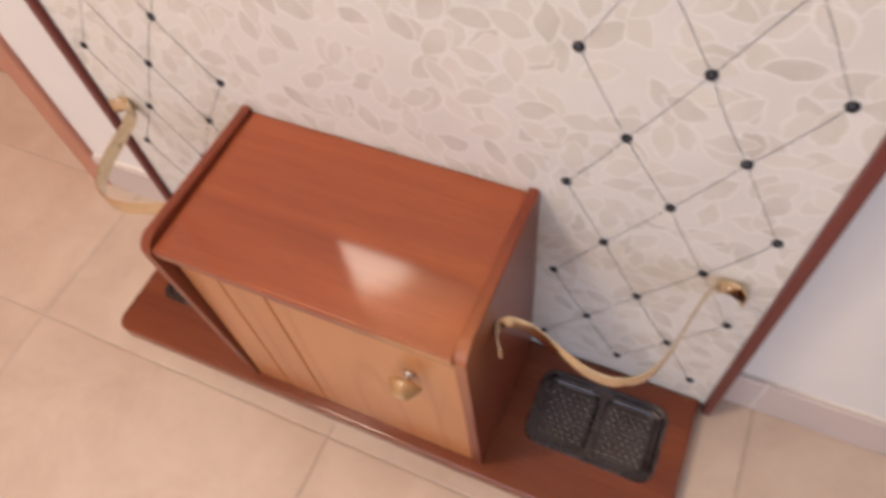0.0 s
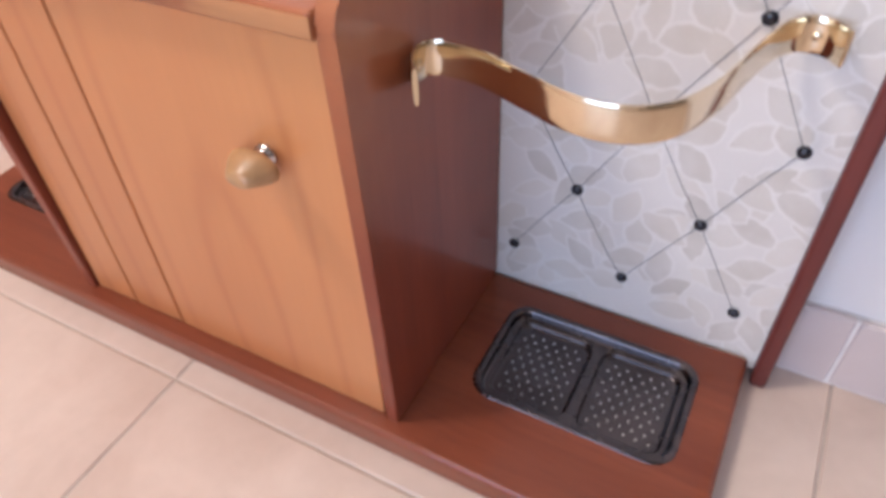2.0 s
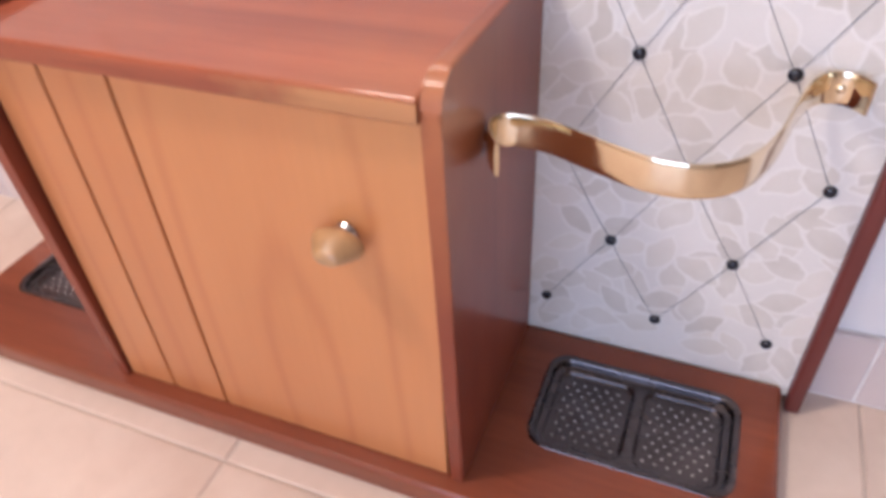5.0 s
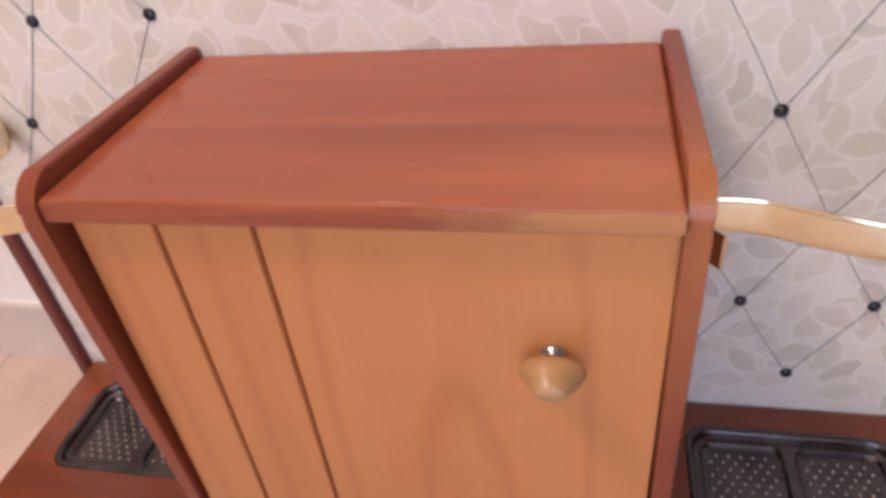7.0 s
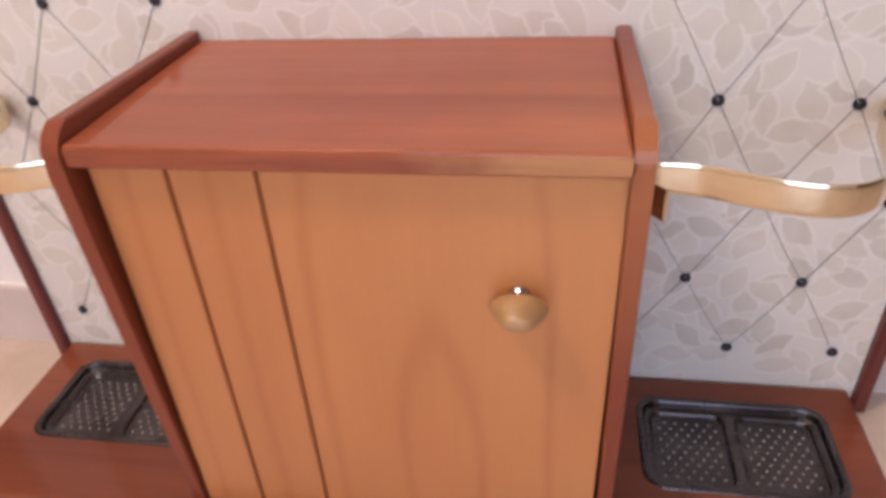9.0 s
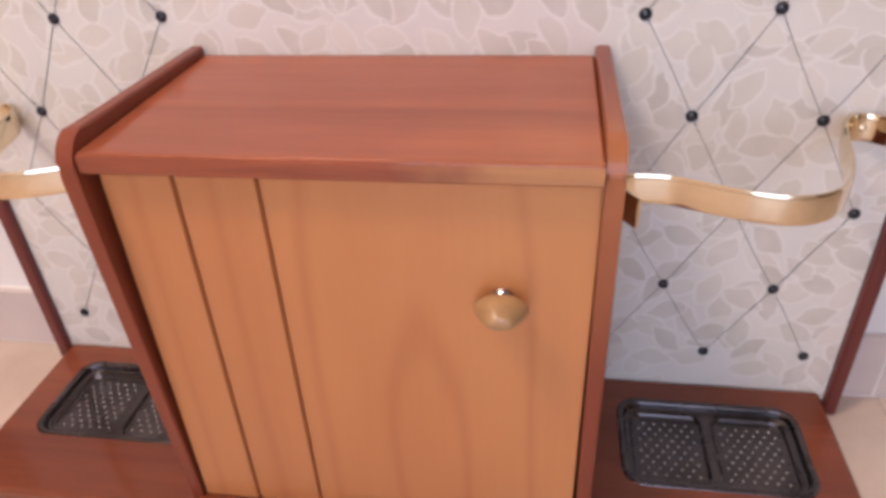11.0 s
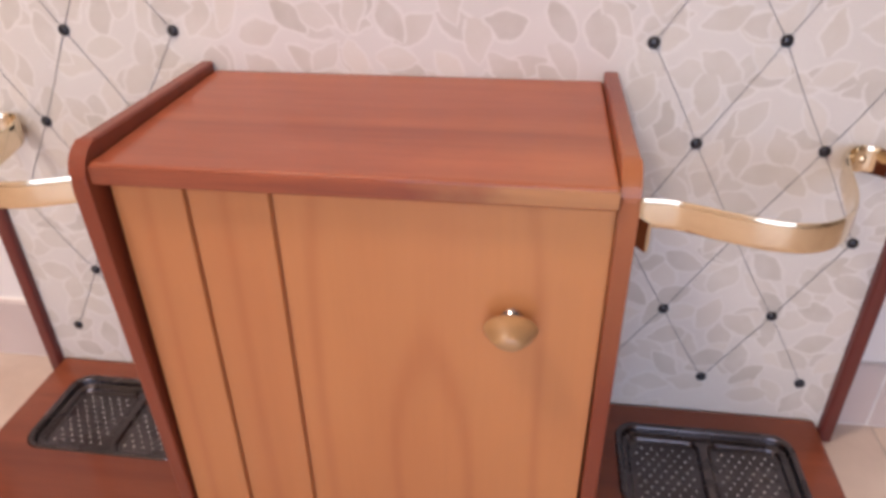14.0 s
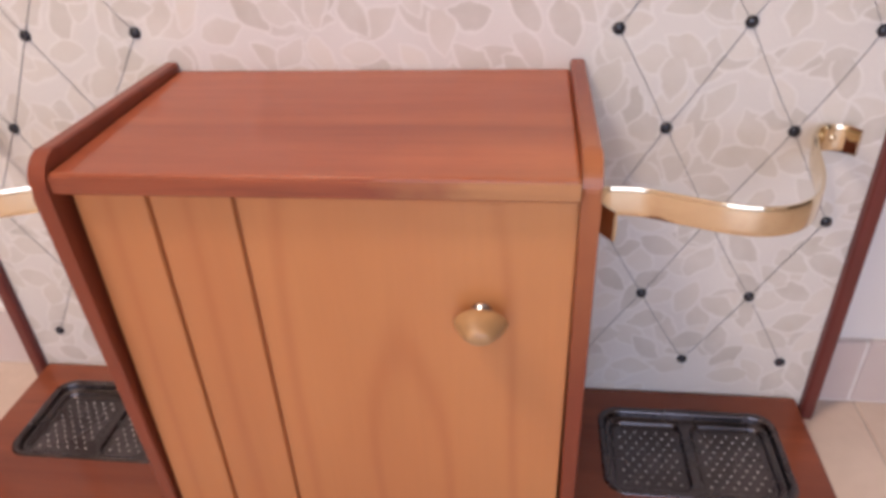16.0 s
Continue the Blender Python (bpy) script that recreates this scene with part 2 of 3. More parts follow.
EDGE = honey_edge()
WOOD_DOOR = door_wood()
FABRIC = leaf_fabric()
TILE = floor_tile()
GROUT = plain("grey_grout", (0.49, 0.41, 0.35), 0.85)
SKIRT = plain("glazed_skirting_tile", (0.63, 0.55, 0.52), 0.3, spread=0.06, scale=8.0)
SKIRT_JOINT = plain("white_grout", (0.78, 0.75, 0.72), 0.8)
PLASTER = plain("white_wall_paint", (0.80, 0.775, 0.75), 0.75, spread=0.03, scale=4.0, bump=0.12, depth=0.001, bump_scale=120.0)
# tones for the unseen side walls and ceiling, set dark to cut bounced light
FAR_PAINT = plain("darkened_unseen_wall", (0.22, 0.19, 0.16), 0.8, spread=0.04, scale=4.0)
CEILING = plain("darkened_unseen_paint", (0.30, 0.27, 0.24), 0.85, spread=0.02, scale=4.0)
BUTTON = plain("navy_button", (0.010, 0.010, 0.016), 0.28, spread=0.2, coat=0.3)
THREAD = plain("grey_seam_thread", (0.12, 0.115, 0.115), 0.8, spread=0.5, scale=300.0)
BRASS = plain("polished_brass", (0.80, 0.675, 0.47), 0.13, 1.0, spread=0.05, scale=25.0, bump=0.03)
KNOB = plain("lacquered_honey_wood", (0.41, 0.235, 0.100), 0.38, spread=0.18, scale=60.0, coat=0.45, bump=0.01)
STEEL = plain("chrome", (0.72, 0.70, 0.72), 0.12, 1.0, spread=0.03)
TRAY = plain("dark_burnished_metal", (0.110, 0.096, 0.098), 0.27, 1.0, spread=0.25, scale=20.0, bump=0.1, bump_scale=300.0)
# pale colour paints the glints on the small studs of the trays
NUB = plain("pale_glint_nub", (0.75, 0.72, 0.68), 0.15, spread=0.35, scale=400.0)
DOOR_PINK = wood("salmon_door_wood", "z", (0.50, 0.235, 0.155), (0.58, 0.29, 0.20), (0.55, 0.25, 0.17), 0.45, 0.1, 0.3, seed=9.0)
GLASS_WHITE, _tree, _b = material("opal_glass", 0.3)
_b.inputs["Base Color"].default_value = (0.9, 0.88, 0.84, 1)
_b.inputs["Emission Color"].default_value = (1.0, 0.83, 0.62, 1)
_b.inputs["Emission Strength"].default_value = 20.0
SILVERED, _tree, _b = material("mirror_glass", 0.02, 1.0)
_b.inputs["Base Color"].default_value = (0.88, 0.89, 0.88, 1)


# ---- mesh helpers ----
def thing(name, at=(0, 0, 0), **tags):
    ob = new(name)
    ob.empty_display_size = 0.05
    ob.matrix_world = Matrix.Translation(Vector(at) * K)
    return tagged(ob, **tags)


def part(name, bm, mat, parent=None, label="", smooth=False, kind=""):
    """One mesh object from a bmesh drawn in U at its place in the room; bm is used up."""
    origin = Vector()
    p = parent
    while p is not None:
        origin += p.location
        p = p.parent
    for v in bm.verts:
        v.co = v.co * K - origin
    bmesh.ops.recalc_face_normals(bm, faces=bm.faces)
    me = bpy.data.meshes.new(name)
    bm.to_mesh(me)
    bm.free()
    if smooth:
        me.shade_smooth()
    me.materials.append(mat)
    ob = new(name, me)
    ob.parent = parent
    return tagged(ob, label=label, kind=kind)


def box(bm, x0, x1, y0, y1, z0, z1, bevel=0.0, segments=2):
    made = bmesh.ops.create_cube(bm, size=1.0, matrix=Matrix.Translation(((x0 + x1) / 2, (y0 + y1) / 2, (z0 + z1) / 2)) @ Matrix.Diagonal((x1 - x0, y1 - y0, z1 - z0, 1)))
    if bevel:
        edges = list({e for v in made["verts"] for e in v.link_edges})
        bmesh.ops.bevel(bm, geom=edges, offset=bevel, segments=segments, profile=0.5, affect="EDGES")
    return bm


def rounded_loop(x0, x1, y0, y1, r, steps=6):
    pts = []
    for cx, cy, a0 in ((x1 - r, y1 - r, 0), (x0 + r, y1 - r, 90), (x0 + r, y0 + r, 180), (x1 - r, y0 + r, 270)):
        for i in range(steps + 1):
            a = radians(a0 + 90 * i / steps)
            pts.append((cx + r * math.cos(a), cy + r * math.sin(a)))
    return pts


def ring(bm, pts, z):
    return [bm.verts.new((x, y, z)) for x, y in pts]


def bridge(bm, a, b):
    n = len(a)
    for i in range(n):
        bm.faces.new((a[i], a[(i + 1) % n], b[(i + 1) % n], b[i]))


def sheet(bm, rings):
    """Fills the area between an outer ring and the rings of its holes."""
    edges = []
    for r in rings:
        for i in range(len(r)):
            e = bm.edges.get((r[i], r[(i + 1) % len(r)])) or bm.edges.new((r[i], r[(i + 1) % len(r)]))
            edges.append(e)
    bmesh.ops.triangle_fill(bm, use_beauty=True, use_dissolve=False, edges=edges)


def prism(bm, pts, axis, a0, a1):
    """Extrudes an outline along x or z."""
    def at(p, a):
        return (a, p[0], p[1]) if axis == "x" else (p[0], p[1], a)
    lo, hi = [bm.verts.new(at(p, a0)) for p in pts], [bm.verts.new(at(p, a1)) for p in pts]
    bm.faces.new(lo)
    bm.faces.new(hi[::-1])
    bridge(bm, lo, hi)
    return bm


def lathe(bm, profile, centre, axis, steps=28):
    """Turns (radius, distance) pairs round an axis through centre."""
    axis = Vector(axis).normalized()
    side = axis.orthogonal().normalized()
    up = axis.cross(side)
    rings = []
    for r, d in profile:
        base = Vector(centre) + axis * d
        if r == 0:
            rings.append([bm.verts.new(base)])
        else:
            rings.append([bm.verts.new(base + r * (math.cos(t) * side + math.sin(t) * up)) for t in (2 * math.pi * i / steps for i in range(steps))])
    for a, b in zip(rings, rings[1:]):
        if len(b) == 1:
            for i in range(steps):
                bm.faces.new((a[i], a[(i + 1) % steps], b[0]))
        elif len(a) == 1:
            for i in range(steps):
                bm.faces.new((a[0], b[i], b[(i + 1) % steps]))
        else:
            bridge(bm, a, b)
    return bm


def spline(points, per=8):
    """A smooth plan curve through points."""
    out = []
    p = [points[0], *points, points[-1]]
    for i in range(1, len(p) - 2):
        a, b, c, d = (Vector(q) for q in p[i - 1:i + 3])
        for k in range(per):
            t = k / per
            out.append(0.5 * (2 * b + (c - a) * t + (2 * a - 5 * b + 4 * c - d) * t * t + (3 * b - a - 3 * c + d) * t ** 3))
    return out + [Vector(points[-1])]


# ---- the room ----
WALL_Y = 0.05
CEIL_Z = 3.45
SOUTH_Y = -2.60
DOORWAY = (-2.30, -1.035)
JAMB_X = -0.967


def build_room():
    wall = part("wall_north", box(bmesh.new(), JAMB_X, 3.2, WALL_Y, WALL_Y + 0.3, 0, CEIL_Z), PLASTER, kind="structure")
    tagged(wall, "plain white painted wall behind the hall stand", "wall")
    far = part("wall_north_2", box(bmesh.new(), -3.2, DOORWAY[0] - 0.06, WALL_Y, WALL_Y + 0.3, 0, CEIL_Z), PLASTER, kind="structure")
    tagged(far, "plain white painted wall beyond the doorway", "wall")
    lintel = part("wall_lintel", box(bmesh.new(), DOORWAY[0] - 0.06, JAMB_X, WALL_Y, WALL_Y + 0.3, 2.9, CEIL_Z), PLASTER, kind="structure")
    tagged(lintel, "plain white painted wall above the doorway", "wall")
    # unseen side walls close the room; their dark tone limits the bounce
    tagged(part("wall_east", box(bmesh.new(), 3.2, 3.4, SOUTH_Y - 0.2, 0.35, 0, CEIL_Z), FAR_PAINT, kind="structure"), "unseen taupe side wall, darkened to cut bounced light", "wall")
    tagged(part("wall_west", box(bmesh.new(), -3.4, -3.2, SOUTH_Y - 0.2, 0.35, 0, CEIL_Z), FAR_PAINT, kind="structure"), "unseen taupe side wall, darkened to cut bounced light", "wall")
    # unseen wall, kept white to bounce light forward, cut open for the fill light
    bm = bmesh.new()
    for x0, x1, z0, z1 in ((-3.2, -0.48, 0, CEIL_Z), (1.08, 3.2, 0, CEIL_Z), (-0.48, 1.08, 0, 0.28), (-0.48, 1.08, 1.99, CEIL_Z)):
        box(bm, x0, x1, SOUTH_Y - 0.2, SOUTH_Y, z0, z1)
    tagged(part("wall_south", bm, PLASTER, kind="structure"), "unseen white wall closing the room, with an opening for the fill light", "wall")
    # unseen ceiling, toned down so that less light bounces onto the base
    tagged(part("ceiling", box(bmesh.new(), -3.4, 3.4, SOUTH_Y - 0.2, 0.35, CEIL_Z, CEIL_Z + 0.1), CEILING, kind="structure"), "unseen ceiling, darkened to cut bounced light", "ceiling")

    # invented frame and sill round the opening of the added fill light
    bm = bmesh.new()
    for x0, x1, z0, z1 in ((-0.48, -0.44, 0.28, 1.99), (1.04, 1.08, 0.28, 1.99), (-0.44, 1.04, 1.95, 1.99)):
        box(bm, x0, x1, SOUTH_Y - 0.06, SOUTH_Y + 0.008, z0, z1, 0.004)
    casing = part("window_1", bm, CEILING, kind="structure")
    tagged(casing, "unseen painted frame added round the opening of the fill light", "window")
    part("fill_opening_sill", box(bmesh.new(), -0.54, 1.14, SOUTH_Y - 0.06, SOUTH_Y + 0.05, 0.24, 0.28, 0.004), CEILING, casing)

    # the doorway beside the stand: a jamb and a closed door set back in it
    tagged(part("door_frame_1", box(bmesh.new(), DOORWAY[1] - 0.002, JAMB_X - 0.0005, 0.034, 0.345, 0, 2.9, 0.006), DOOR_PINK, kind="structure"), "salmon-brown wooden door jamb beside the wall", "door frame")
    tagged(part("door_frame_2", box(bmesh.new(), DOORWAY[0] - 0.06, DOORWAY[0] + 0.015, 0.034, 0.345, 0, 2.9, 0.006), DOOR_PINK, kind="structure"), "salmon-brown wooden door jamb beside the wall", "door frame")
    tagged(part("door_1", box(bmesh.new(), DOORWAY[0] + 0.017, DOORWAY[1] - 0.004, 0.285, 0.335, 0.006, 2.897, 0.003), DOOR_PINK, kind="structure"), "closed salmon-brown wooden door set back in its frame", "door")


def build_skirting():
    foot = part("baseboard", box(bmesh.new(), JAMB_X, 3.2, 0.0365, WALL_Y, 0, 0.1255), SKIRT_JOINT, kind="structure")
    tagged(foot, "glazed beige tile skirting along the white wall", "skirting")
    x = 0.752 - 0.82 * 3
    while x < 3.1:
        a, b = max(x + 0.0015, JAMB_X + 0.002), min(x + 0.8185, 3.19)
        if b > a:
            part("skirting_tile", box(bmesh.new(), a, b, 0.034, 0.045, 0.002, 0.127, 0.003, 1), SKIRT, foot)
        x += 0.82


def build_lamp():
    lamp = thing("ceiling_lamp", LAMP_AT / K, label="round white opal glass ceiling lamp, lit warm", category="ceiling lamp")
    x, y, z = LAMP_AT / K
    part("rose", lathe(bmesh.new(), [(0.09, CEIL_Z - z), (0.09, CEIL_Z - z - 0.03), (0.05, CEIL_Z - z - 0.05)], (x, y, z), (0, 0, 1)), STEEL, lamp, "chrome ceiling rose", True)
    bm = bmesh.new()
    bmesh.ops.create_uvsphere(bm, u_segments=28, v_segments=16, radius=0.25, matrix=Matrix.Translation((x, y, z)))
    globe = part("globe", bm, GLASS_WHITE, lamp, "lit opal glass globe", True)
    globe.visible_shadow = False


# ---- the hall stand ----
STEP_X, STEP_Z, FIRST_X, FIRST_Z = 0.0767, 0.1320, 0.311, 0.1045
PANEL_TOP = 2.35


# How far single buttons were sewn off the regular lattice.
STRAY = {
    2: (0.0086, 0.0093), 8: (-0.0033, 0.0102), 9: (-0.0004, -0.0020), 10: (-0.0002, 0.0026), 11: (-0.0057, 0.0008), 13: (-0.0096, -0.0078), 23:
    (-0.0078, 0.0033), 24: (-0.0018, 0.0036), 25: (-0.0061, 0.0049), 26: (-0.0018, -0.0012), 27: (0.0012, -0.0019), 29: (-0.0003, -0.0019), 30:
    (0.0020, -0.0026), 31: (0.0011, 0.0029), 32: (0.0083, -0.0012), 33: (0.0057, 0.0009), 34: (0.0068, 0.0065), 35: (0.0041, -0.0058), 36: (0.0032,
    -0.0061), 37: (0.0015, 0.0021), 38: (0.0032, -0.0034), 39: (0.0043, -0.0015), 40: (-0.0020, -0.0017),
}


def lattice():
    """Places of the buttons and of the seams between neighbours, on both wings of the panel."""
    at, pairs = {}, []
    rng = random.Random(8)
    for wing in (-1, 1):
        for row in range(9):
            for col in range(5):
                if (row + col) % 2 == 0:
                    dx, dz = STRAY.get(len(at), (rng.uniform(-0.004, 0.004), rng.uniform(-0.004, 0.004)))
                    at[wing, row, col] = (wing * (FIRST_X + STEP_X * col) + dx, FIRST_Z + STEP_Z * row + dz)
    for wing, row, col in at:
        for dc in (-1, 1):
            if (wing, row + 1, col + dc) in at:
                pairs.append((at[wing, row, col], at[wing, row + 1, col + dc]))
    return list(at.values()), pairs


SPOTS, SEAMS = lattice()


def cushion_depth(x, z):
    """How far the padded cloth is drawn in at (x, z)."""
    x, z = np.asarray(x, float), np.asarray(z, float)
    d = np.zeros(x.shape)
    for bx, bz in SPOTS:
        r2 = (x - bx) ** 2 + (z - bz) ** 2
        d = np.maximum(d, 0.0045 * np.exp(-np.sqrt(r2 + 1e-9) / 0.016))
    for (ax, az), (bx, bz) in SEAMS:
        ux, uz = bx - ax, bz - az
        t = np.clip(((x - ax) * ux + (z - az) * uz) / (ux * ux + uz * uz), 0, 1)
        r = np.hypot(x - ax - t * ux, z - az - t * uz)
        d = np.maximum(d, 0.0015 * np.exp(-r / 0.0055))
    return d


def build_panel():
    panel = thing("upholstered_panel", (0, 0.01, 0), label="hall stand back panel in leaf-print fabric, button tufted, cherry wood edges", category="hall stand")
    xs = np.linspace(-0.661, 0.659, 190)
    zs = np.concatenate([np.linspace(0.02, 1.22, 176), np.linspace(1.24, PANEL_TOP, 12)])
    gx, gz = np.meshgrid(xs, zs)
    gy = cushion_depth(gx, gz)
    n, m = gx.shape
    bm = bmesh.new()
    vs = [bm.verts.new(p) for p in zip(gx.ravel(), gy.ravel(), gz.ravel())]
    for i in range(n - 1):
        for j in range(m - 1):
            bm.faces.new((vs[i * m + j], vs[i * m + j + 1], vs[(i + 1) * m + j + 1], vs[(i + 1) * m + j]))
    cushion = part("cushion", bm, FABRIC, panel, "cream fabric printed with beige leaves, diamond tufted", True)
    part("backing", box(bmesh.new(), -0.661, 0.659, 0.022, 0.046, 0.012, PANEL_TOP), WOOD_POST, panel)
    for x0, x1 in ((-0.684, -0.6615), (0.6595, 0.681)):
        part("edge_post", box(bmesh.new(), x0, x1, -0.014, 0.046, 0.0, PANEL_TOP + 0.01, 0.006, 3), WOOD_POST, panel, "upright cherry wood edge strip")
    first = None
    for bx, bz in SPOTS:
        if first is None:
            first = part("button", lathe(bmesh.new(), [(0.0074, 0), (0.0079, 0.002), (0.0071, 0.0044), (0.0042, 0.0060), (0, 0.0066)], (0, 0, 0), (0, -1, 0), 16), BUTTON, cushion, smooth=True)
            ob = first
        else:
            ob = first.copy()
            scene.collection.objects.link(ob)
        ob.matrix_parent_inverse = Matrix()
        ob.location = Vector((bx, 0.0035, bz)) * K
    rng = random.Random(4)
    for (ax, az), (bx, bz) in SEAMS:
        ts = np.linspace(0.05, 0.95, 14)
        sag = rng.uniform(-0.002, 0.002)
        ux, uz = bx - ax, bz - az
        length = math.hypot(ux, uz)
        px = ax + ux * ts - uz / length * sag * np.sin(np.pi * ts)
        pz = az + uz * ts + ux / length * sag * np.sin(np.pi * ts)
        py = cushion_depth(px, pz) - 0.0009
        bm = bmesh.new()
        rows = []
        w = 0.00045
        for x, y, z in zip(px, py, pz):
            nx, nz = -uz / length * w, ux / length * w
            rows.append([bm.verts.new((x + nx, y + 0.0004, z + nz)), bm.verts.new((x, y - 0.0006, z)), bm.verts.new((x - nx, y + 0.0004, z - nz))])
        for r0, r1 in zip(rows, rows[1:]):
            for k in range(2):
                bm.faces.new((r0[k], r0[k + 1], r1[k + 1], r1[k]))
        part("seam", bm, THREAD, cushion)
    return panel


TRAY_X, TRAY_W, TRAY_Y0, TRAY_Y1 = 0.4650, 0.1350, -0.2150, -0.0450
BASE_TOP = 0.04


def build_base():
    bm = bmesh.new()
    outer = [(0.650, -0.006), (-0.657, -0.006)]
    for cx, cy, a0 in ((-0.657 + 0.03, -0.322 + 0.03, 180), (0.650 - 0.03, -0.322 + 0.03, 270)):
        outer += [(cx + 0.03 * math.cos(radians(a0 + 90 * i / 6)), cy + 0.03 * math.sin(radians(a0 + 90 * i / 6))) for i in range(7)]
    holes = [rounded_loop(s * TRAY_X - TRAY_W + 0.005, s * TRAY_X + TRAY_W - 0.005, TRAY_Y0 + 0.005, TRAY_Y1 - 0.005, 0.029) for s in (-1, 1)]

    def inset(pts, d):
        return [(x + (d if x < -0.6 else -d if x > 0.6 else 0), y + (d if y < -0.28 else 0)) for x, y in pts]
    levels = [(0.0, 0.003), (0.003, 0.0), (0.033, 0.0), (0.037, 0.0015), (0.0393, 0.004), (BASE_TOP, 0.007)]
    rings = [ring(bm, inset(outer, d), z) for z, d in levels]
    for a, b in zip(rings, rings[1:]):
        bridge(bm, a, b)
    low, high = [ring(bm, h, 0.0) for h in holes], [ring(bm, h, BASE_TOP) for h in holes]
    for a, b in zip(low, high):
        bridge(bm, a, b)
    sheet(bm, [rings[0], *low])
    sheet(bm, [rings[-1], *high])
    base = part("base_board", bm, WOOD_BASE)
    tagged(base, "varnished cherry wood base board with rounded corners on the floor", "base board")


def build_tray():
    tray = thing("drip_tray", (TRAY_X, -0.13, BASE_TOP), label="dark burnished metal drip tray with two studded wells", category="drip tray", group="drip trays")
    x0, x1, y0, y1 = TRAY_X - TRAY_W, TRAY_X + TRAY_W, TRAY_Y0, TRAY_Y1
    bm = bmesh.new()
    steps = [(0.0, BASE_TOP + 0.0004), (0.0008, BASE_TOP + 0.0016), (0.0030, BASE_TOP + 0.0024), (0.0065, BASE_TOP + 0.0022), (0.0085, BASE_TOP + 0.0012), (0.0098, BASE_TOP - 0.0010), (0.0120, BASE_TOP - 0.0085), (0.0150, BASE_TOP - 0.0100)]
    rings = [ring(bm, rounded_loop(x0 + d, x1 - d, y0 + d, y1 - d, 0.032 - d * 0.6), z) for d, z in steps]
    for a, b in zip(rings, rings[1:]):
        bridge(bm, a, b)
    wells = [(x0 + 0.019, TRAY_X - 0.006), (TRAY_X + 0.006, x1 - 0.019)]
    tops, floors = [], []
    for a, b in wells:
        prev = None
        for d, z in ((0, BASE_TOP - 0.0100), (0.0015, BASE_TOP - 0.0112), (0.0035, BASE_TOP - 0.0152), (0.0060, BASE_TOP - 0.0165)):
            r = ring(bm, rounded_loop(a + d, b - d, y0 + 0.019 + d, y1 - 0.019 - d, 0.018 - d), z)
            if prev is None:
                tops.append(r)
            else:
                bridge(bm, prev, r)
            prev = r
        bm.faces.new(prev)
    sheet(bm, [rings[-1], *tops])
    part("tray_body", bm, TRAY, tray, smooth=False)
    for a, b in wells:
        bm = bmesh.new()
        row, y = 0, y0 + 0.036
        while y < y1 - 0.034:
            x = a + 0.0150 + (0.0080 if row % 2 else 0)
            while x < b - 0.013:
                lathe(bm, [(0.0015, 0), (0.0012, 0.0012), (0, 0.0017)], (x, y, BASE_TOP - 0.0166), (0, 0, 1), 8)
                x += 0.0160
            y += 0.0108
            row += 1
        part("studs", bm, NUB, tray, "raised studs, pale colour standing in for glints", True, kind="stuff")
    copy_thing(tray, Matrix.Translation(Vector((-TRAY_X, -0.13, BASE_TOP)) * K))


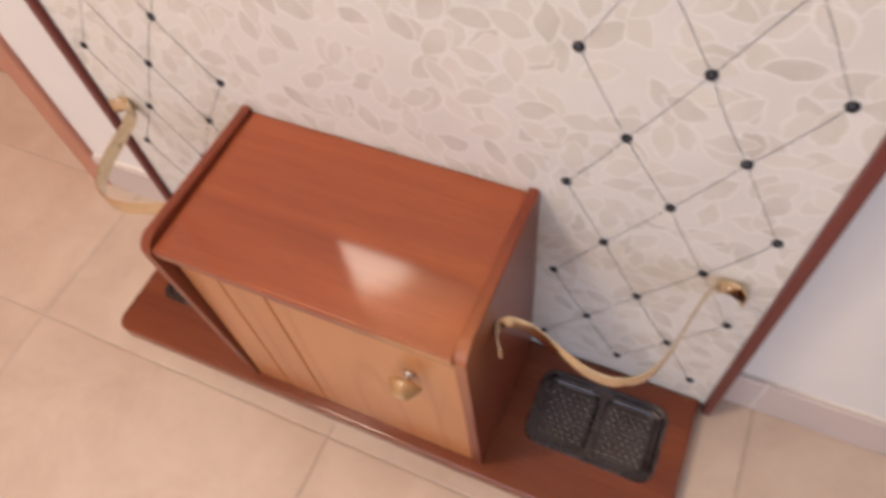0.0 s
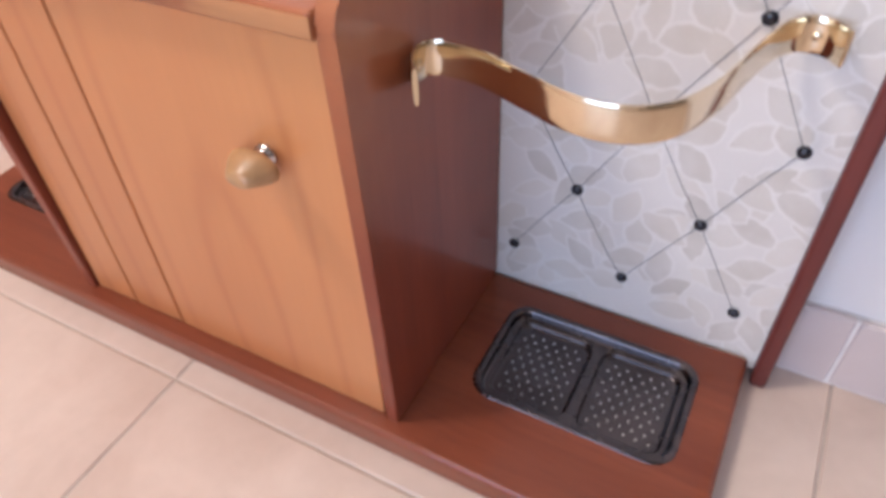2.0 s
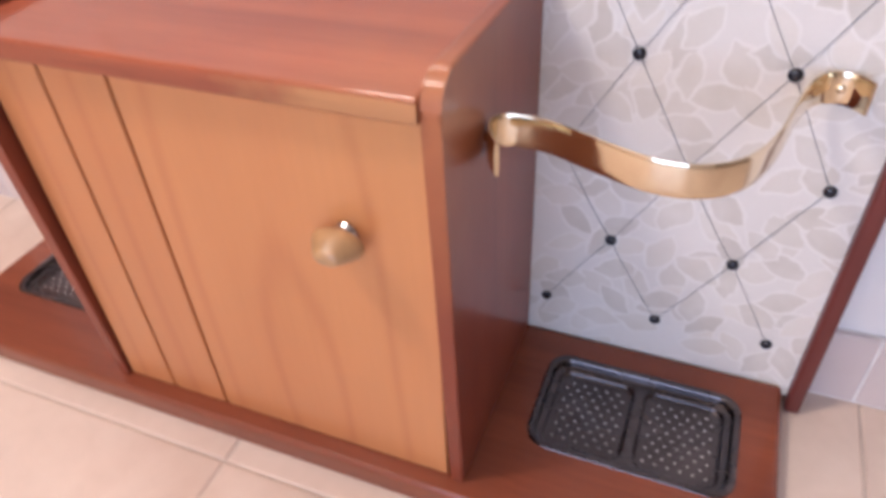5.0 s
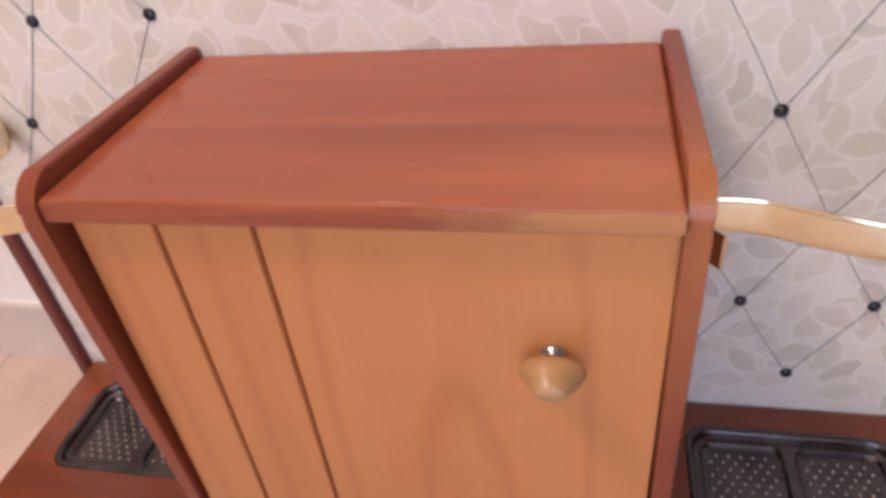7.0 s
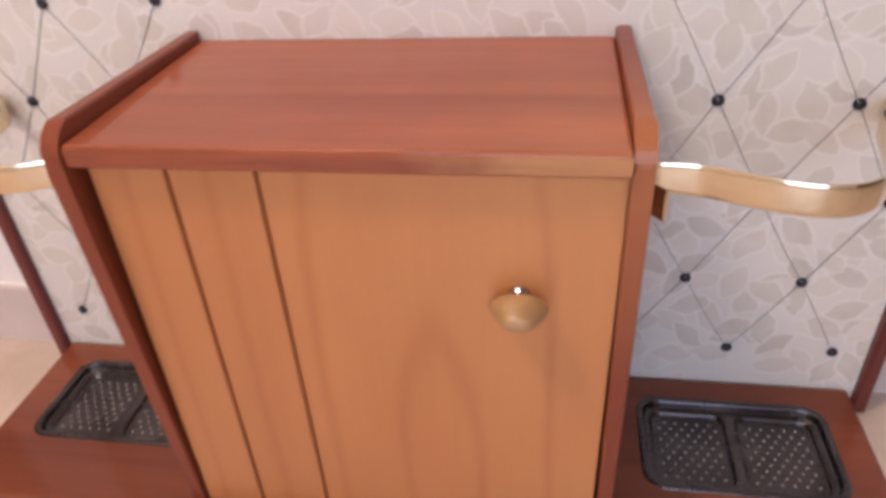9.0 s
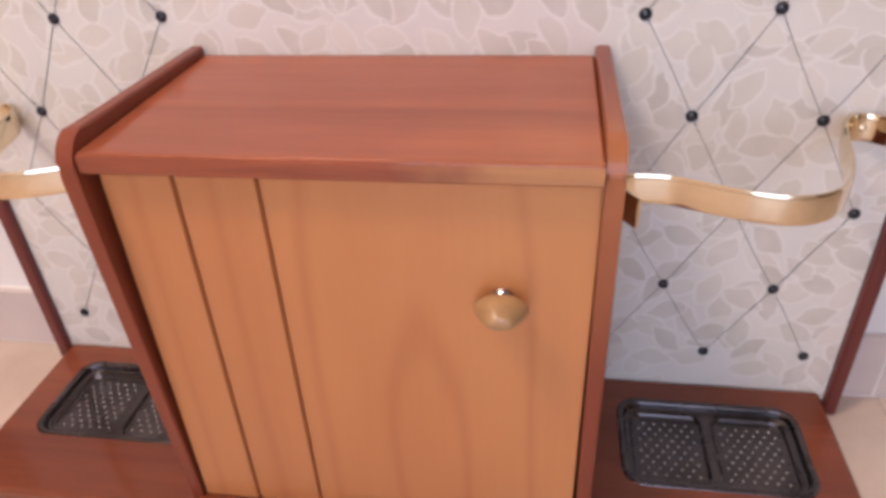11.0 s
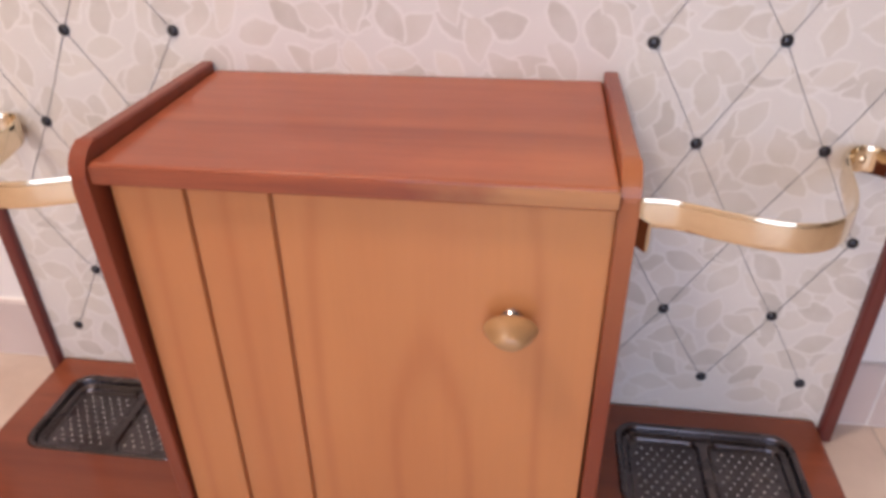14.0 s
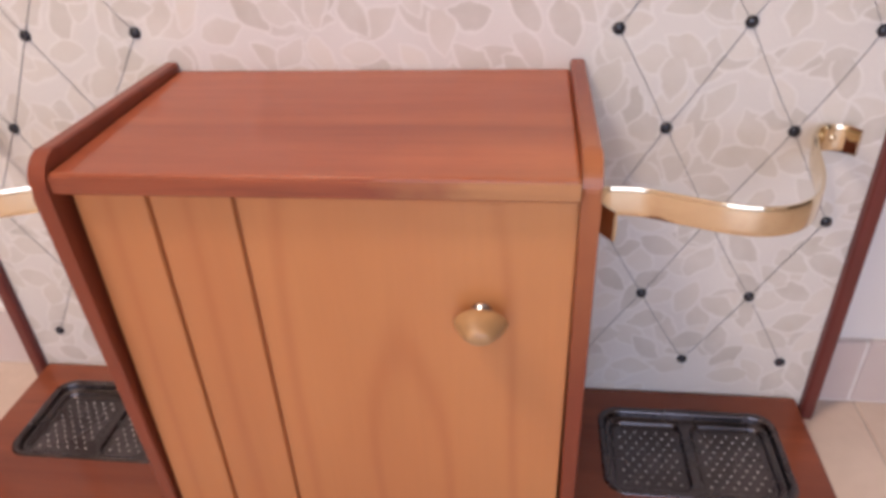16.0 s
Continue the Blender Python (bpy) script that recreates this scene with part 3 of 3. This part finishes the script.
def build_cabinet():
    cab = thing("shoe_cabinet", (0, -0.15, BASE_TOP), label="small cherry wood cabinet with a honey-coloured grooved door", category="cabinet")
    for s, foot, front in ((-1, -0.3015, -0.3180), (1, -0.2995, -0.3090)):
        r = 0.036
        cy, cz = front + r, 0.6025 - r
        side = [(-0.001, BASE_TOP), (foot, BASE_TOP), (front + 0.0005, 0.558)]
        side += [(cy - r * math.cos(radians(a)), cz + r * math.sin(radians(a))) for a in range(5, 86, 8)]
        side += [(-0.001, 0.5965)]
        bm = prism(bmesh.new(), side, "x", *sorted((s * 0.2600, s * 0.2785)))
        long_edges = [e for e in bm.edges if abs(e.verts[0].co.x - e.verts[1].co.x) < 1e-6 and max(v.co.y for v in e.verts) < -0.0005 or (abs(e.verts[0].co.x - e.verts[1].co.x) < 1e-6 and min(v.co.z for v in e.verts) > 0.5)]
        bmesh.ops.bevel(bm, geom=long_edges, offset=0.0035, segments=2, profile=0.5, affect="EDGES")
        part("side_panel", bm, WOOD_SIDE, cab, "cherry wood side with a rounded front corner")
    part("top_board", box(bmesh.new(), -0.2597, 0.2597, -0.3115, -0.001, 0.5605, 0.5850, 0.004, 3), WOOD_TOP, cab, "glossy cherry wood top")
    part("edge_band", box(bmesh.new(), -0.2590, 0.2590, -0.3128, -0.3114, 0.5640, 0.5815), EDGE, cab, "front edge band, cherry turning to honey colour towards one end")
    part("floor_board", box(bmesh.new(), -0.2597, 0.2597, -0.275, -0.001, 0.0405, 0.058), WOOD_SIDE, cab)
    face, left, right = -0.2955, -0.2553, 0.2582
    prof = [(left, face + 0.018), (left, face + 0.0015), (left + 0.0015, face)]
    for g in (-0.1745, -0.0830):
        prof += [(g - 0.0034, face), (g - 0.0022, face + 0.0025), (g - 0.0020, face + 0.0075), (g + 0.0020, face + 0.0075), (g + 0.0022, face + 0.0025), (g + 0.0034, face)]
    prof += [(right - 0.0015, face), (right, face + 0.0015), (right, face + 0.018)]
    bm = prism(bmesh.new(), prof, "z", 0.0425, 0.5595)
    for v in bm.verts:  # the door has sagged a little on its hinges
        v.co.x += (v.co.z - 0.30) * 0.0105
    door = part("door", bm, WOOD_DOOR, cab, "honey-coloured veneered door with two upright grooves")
    at = (0.166, face, 0.4205)
    outline = [(0.009, 0.0150), (0.0225, 0.0153), (0.0272, 0.0163), (0.0288, 0.0190), (0.0275, 0.0235), (0.0225, 0.0320), (0.0165, 0.0405), (0.0135, 0.0442), (0.0105, 0.0457), (0, 0.0462)]
    bm = lathe(bmesh.new(), outline, at, (0, -1, 0), 40)
    for v in bm.verts:  # oval, wider than high
        v.co.z = at[2] - 0.001 + (v.co.z - at[2]) * 0.63
    part("knob", bm, KNOB, door, "oval honey-coloured lacquered knob with a flat nose", True)
    part("knob_stem", lathe(bmesh.new(), [(0.0, 0.0), (0.0125, 0.0), (0.0125, 0.003), (0.0085, 0.005), (0.0080, 0.011), (0.0105, 0.0157), (0.0, 0.0159)], at, (0, -1, 0), 24), STEEL, door, "chrome knob stem", True)


ARM = [(0.302, -0.240), (0.2915, -0.226), (0.2845, -0.210), (0.2835, -0.197), (0.2900, -0.187), (0.307, -0.1835), (0.340, -0.187), (0.388, -0.206), (0.437, -0.222), (0.480, -0.219),
       (0.514, -0.193), (0.536, -0.144), (0.550, -0.082), (0.563, -0.034), (0.577, -0.012), (0.593, -0.0065), (0.608, -0.012), (0.619, -0.025)]
ARM_Z0, ARM_Z1 = 0.477, 0.5125


def build_arm(side):
    holder = thing("umbrella_holder", (side * 0.44, -0.12, ARM_Z0), label="S-curved polished brass strip umbrella holder beside the cabinet", category="umbrella holder", group="umbrella holders")
    line = spline([(side * x, y) for x, y in ARM], 7)
    bm = bmesh.new()
    sec = [(-0.45, 0.0), (0.45, 0.0), (0.85, 0.07), (1.0, 0.2), (1.1, 0.5), (1.0, 0.8), (0.85, 0.93), (0.45, 1.0), (-0.45, 1.0), (-0.85, 0.93), (-1.0, 0.8), (-1.1, 0.5), (-1.0, 0.2), (-0.85, 0.07)]
    rows = []
    for i, p in enumerate(line):
        d = (line[min(i + 1, len(line) - 1)] - line[max(i - 1, 0)]).normalized()
        nrm = Vector((-d.y, d.x))
        rows.append([bm.verts.new((p.x + nrm.x * 0.0024 * u, p.y + nrm.y * 0.0024 * u, ARM_Z0 + (ARM_Z1 - ARM_Z0) * w)) for u, w in sec])
    for a, b in zip(rows, rows[1:]):
        bridge(bm, a, b)
    bm.faces.new(rows[0])
    bm.faces.new(rows[-1][::-1])
    strip = part("strip", bm, BRASS, holder, smooth=True)
    strip.data.set_sharp_from_angle(angle=radians(60))
    mid = (ARM_Z0 + ARM_Z1) / 2
    part("screw", lathe(bmesh.new(), [(0.0, -0.004), (0.0046, -0.004), (0.0046, 0.0045), (0.0034, 0.0056), (0, 0.0061)], (side * 0.2815, -0.203, mid), (side, 0, 0), 16), BRASS, holder, "brass screw", True)
    part("screw", lathe(bmesh.new(), [(0.0, -0.004), (0.0046, -0.004), (0.0046, 0.0045), (0.0034, 0.0056), (0, 0.0061)], (side * 0.593, -0.005, mid), (0, -1, 0), 16), BRASS, holder, "brass screw", True)


def build_mirror():
    mirror = thing("mirror", (0, 0, 0.946), label="upright mirror with cherry wood frame on the back panel", category="mirror")
    part("glass", box(bmesh.new(), -0.170, 0.170, -0.0075, -0.0015, 0.951, 2.15), SILVERED, mirror)
    for x0, x1, z0, z1 in ((-0.184, -0.1705, 0.946, 2.164), (0.1705, 0.184, 0.946, 2.164), (-0.170, 0.170, 0.946, 0.9505), (-0.170, 0.170, 2.1505, 2.164)):
        part("frame_rail", box(bmesh.new(), x0, x1, -0.011, -0.001, z0, z1, 0.002), WOOD_POST, mirror)


build_room()
build_lamp()
build_panel()
build_base()
build_cabinet()
build_tray()
for s in (1, -1):
    build_arm(s)
build_mirror()
build_skirting()


# ---- floor tiles ----
def build_floor():
    bed = part("floor", box(bmesh.new(), -3.4, 3.4, SOUTH_Y - 0.2, 0.36, -0.08, -0.0025), GROUT, kind="structure")
    tagged(bed, "beige-pink stoneware tile floor with grey joints", "floor")
    first = None
    for i in range(-4, 4):
        for j in range(-6, 2):
            if first is None:
                bm = box(bmesh.new(), 0.0019, 0.82 - 0.0019, 0.0019, 0.41 - 0.0019, -0.02, 0.0)
                top = [e for e in bm.edges if min(v.co.z for v in e.verts) > -0.001]
                bmesh.ops.bevel(bm, geom=top, offset=0.002, segments=1, affect="EDGES")
                ob = first = part("tile", bm, TILE, bed)
            else:
                ob = first.copy()
                scene.collection.objects.link(ob)
            ob.location = Vector((-0.058 + 0.82 * i, -0.359 + 0.41 * j, 0)) * K


build_floor()
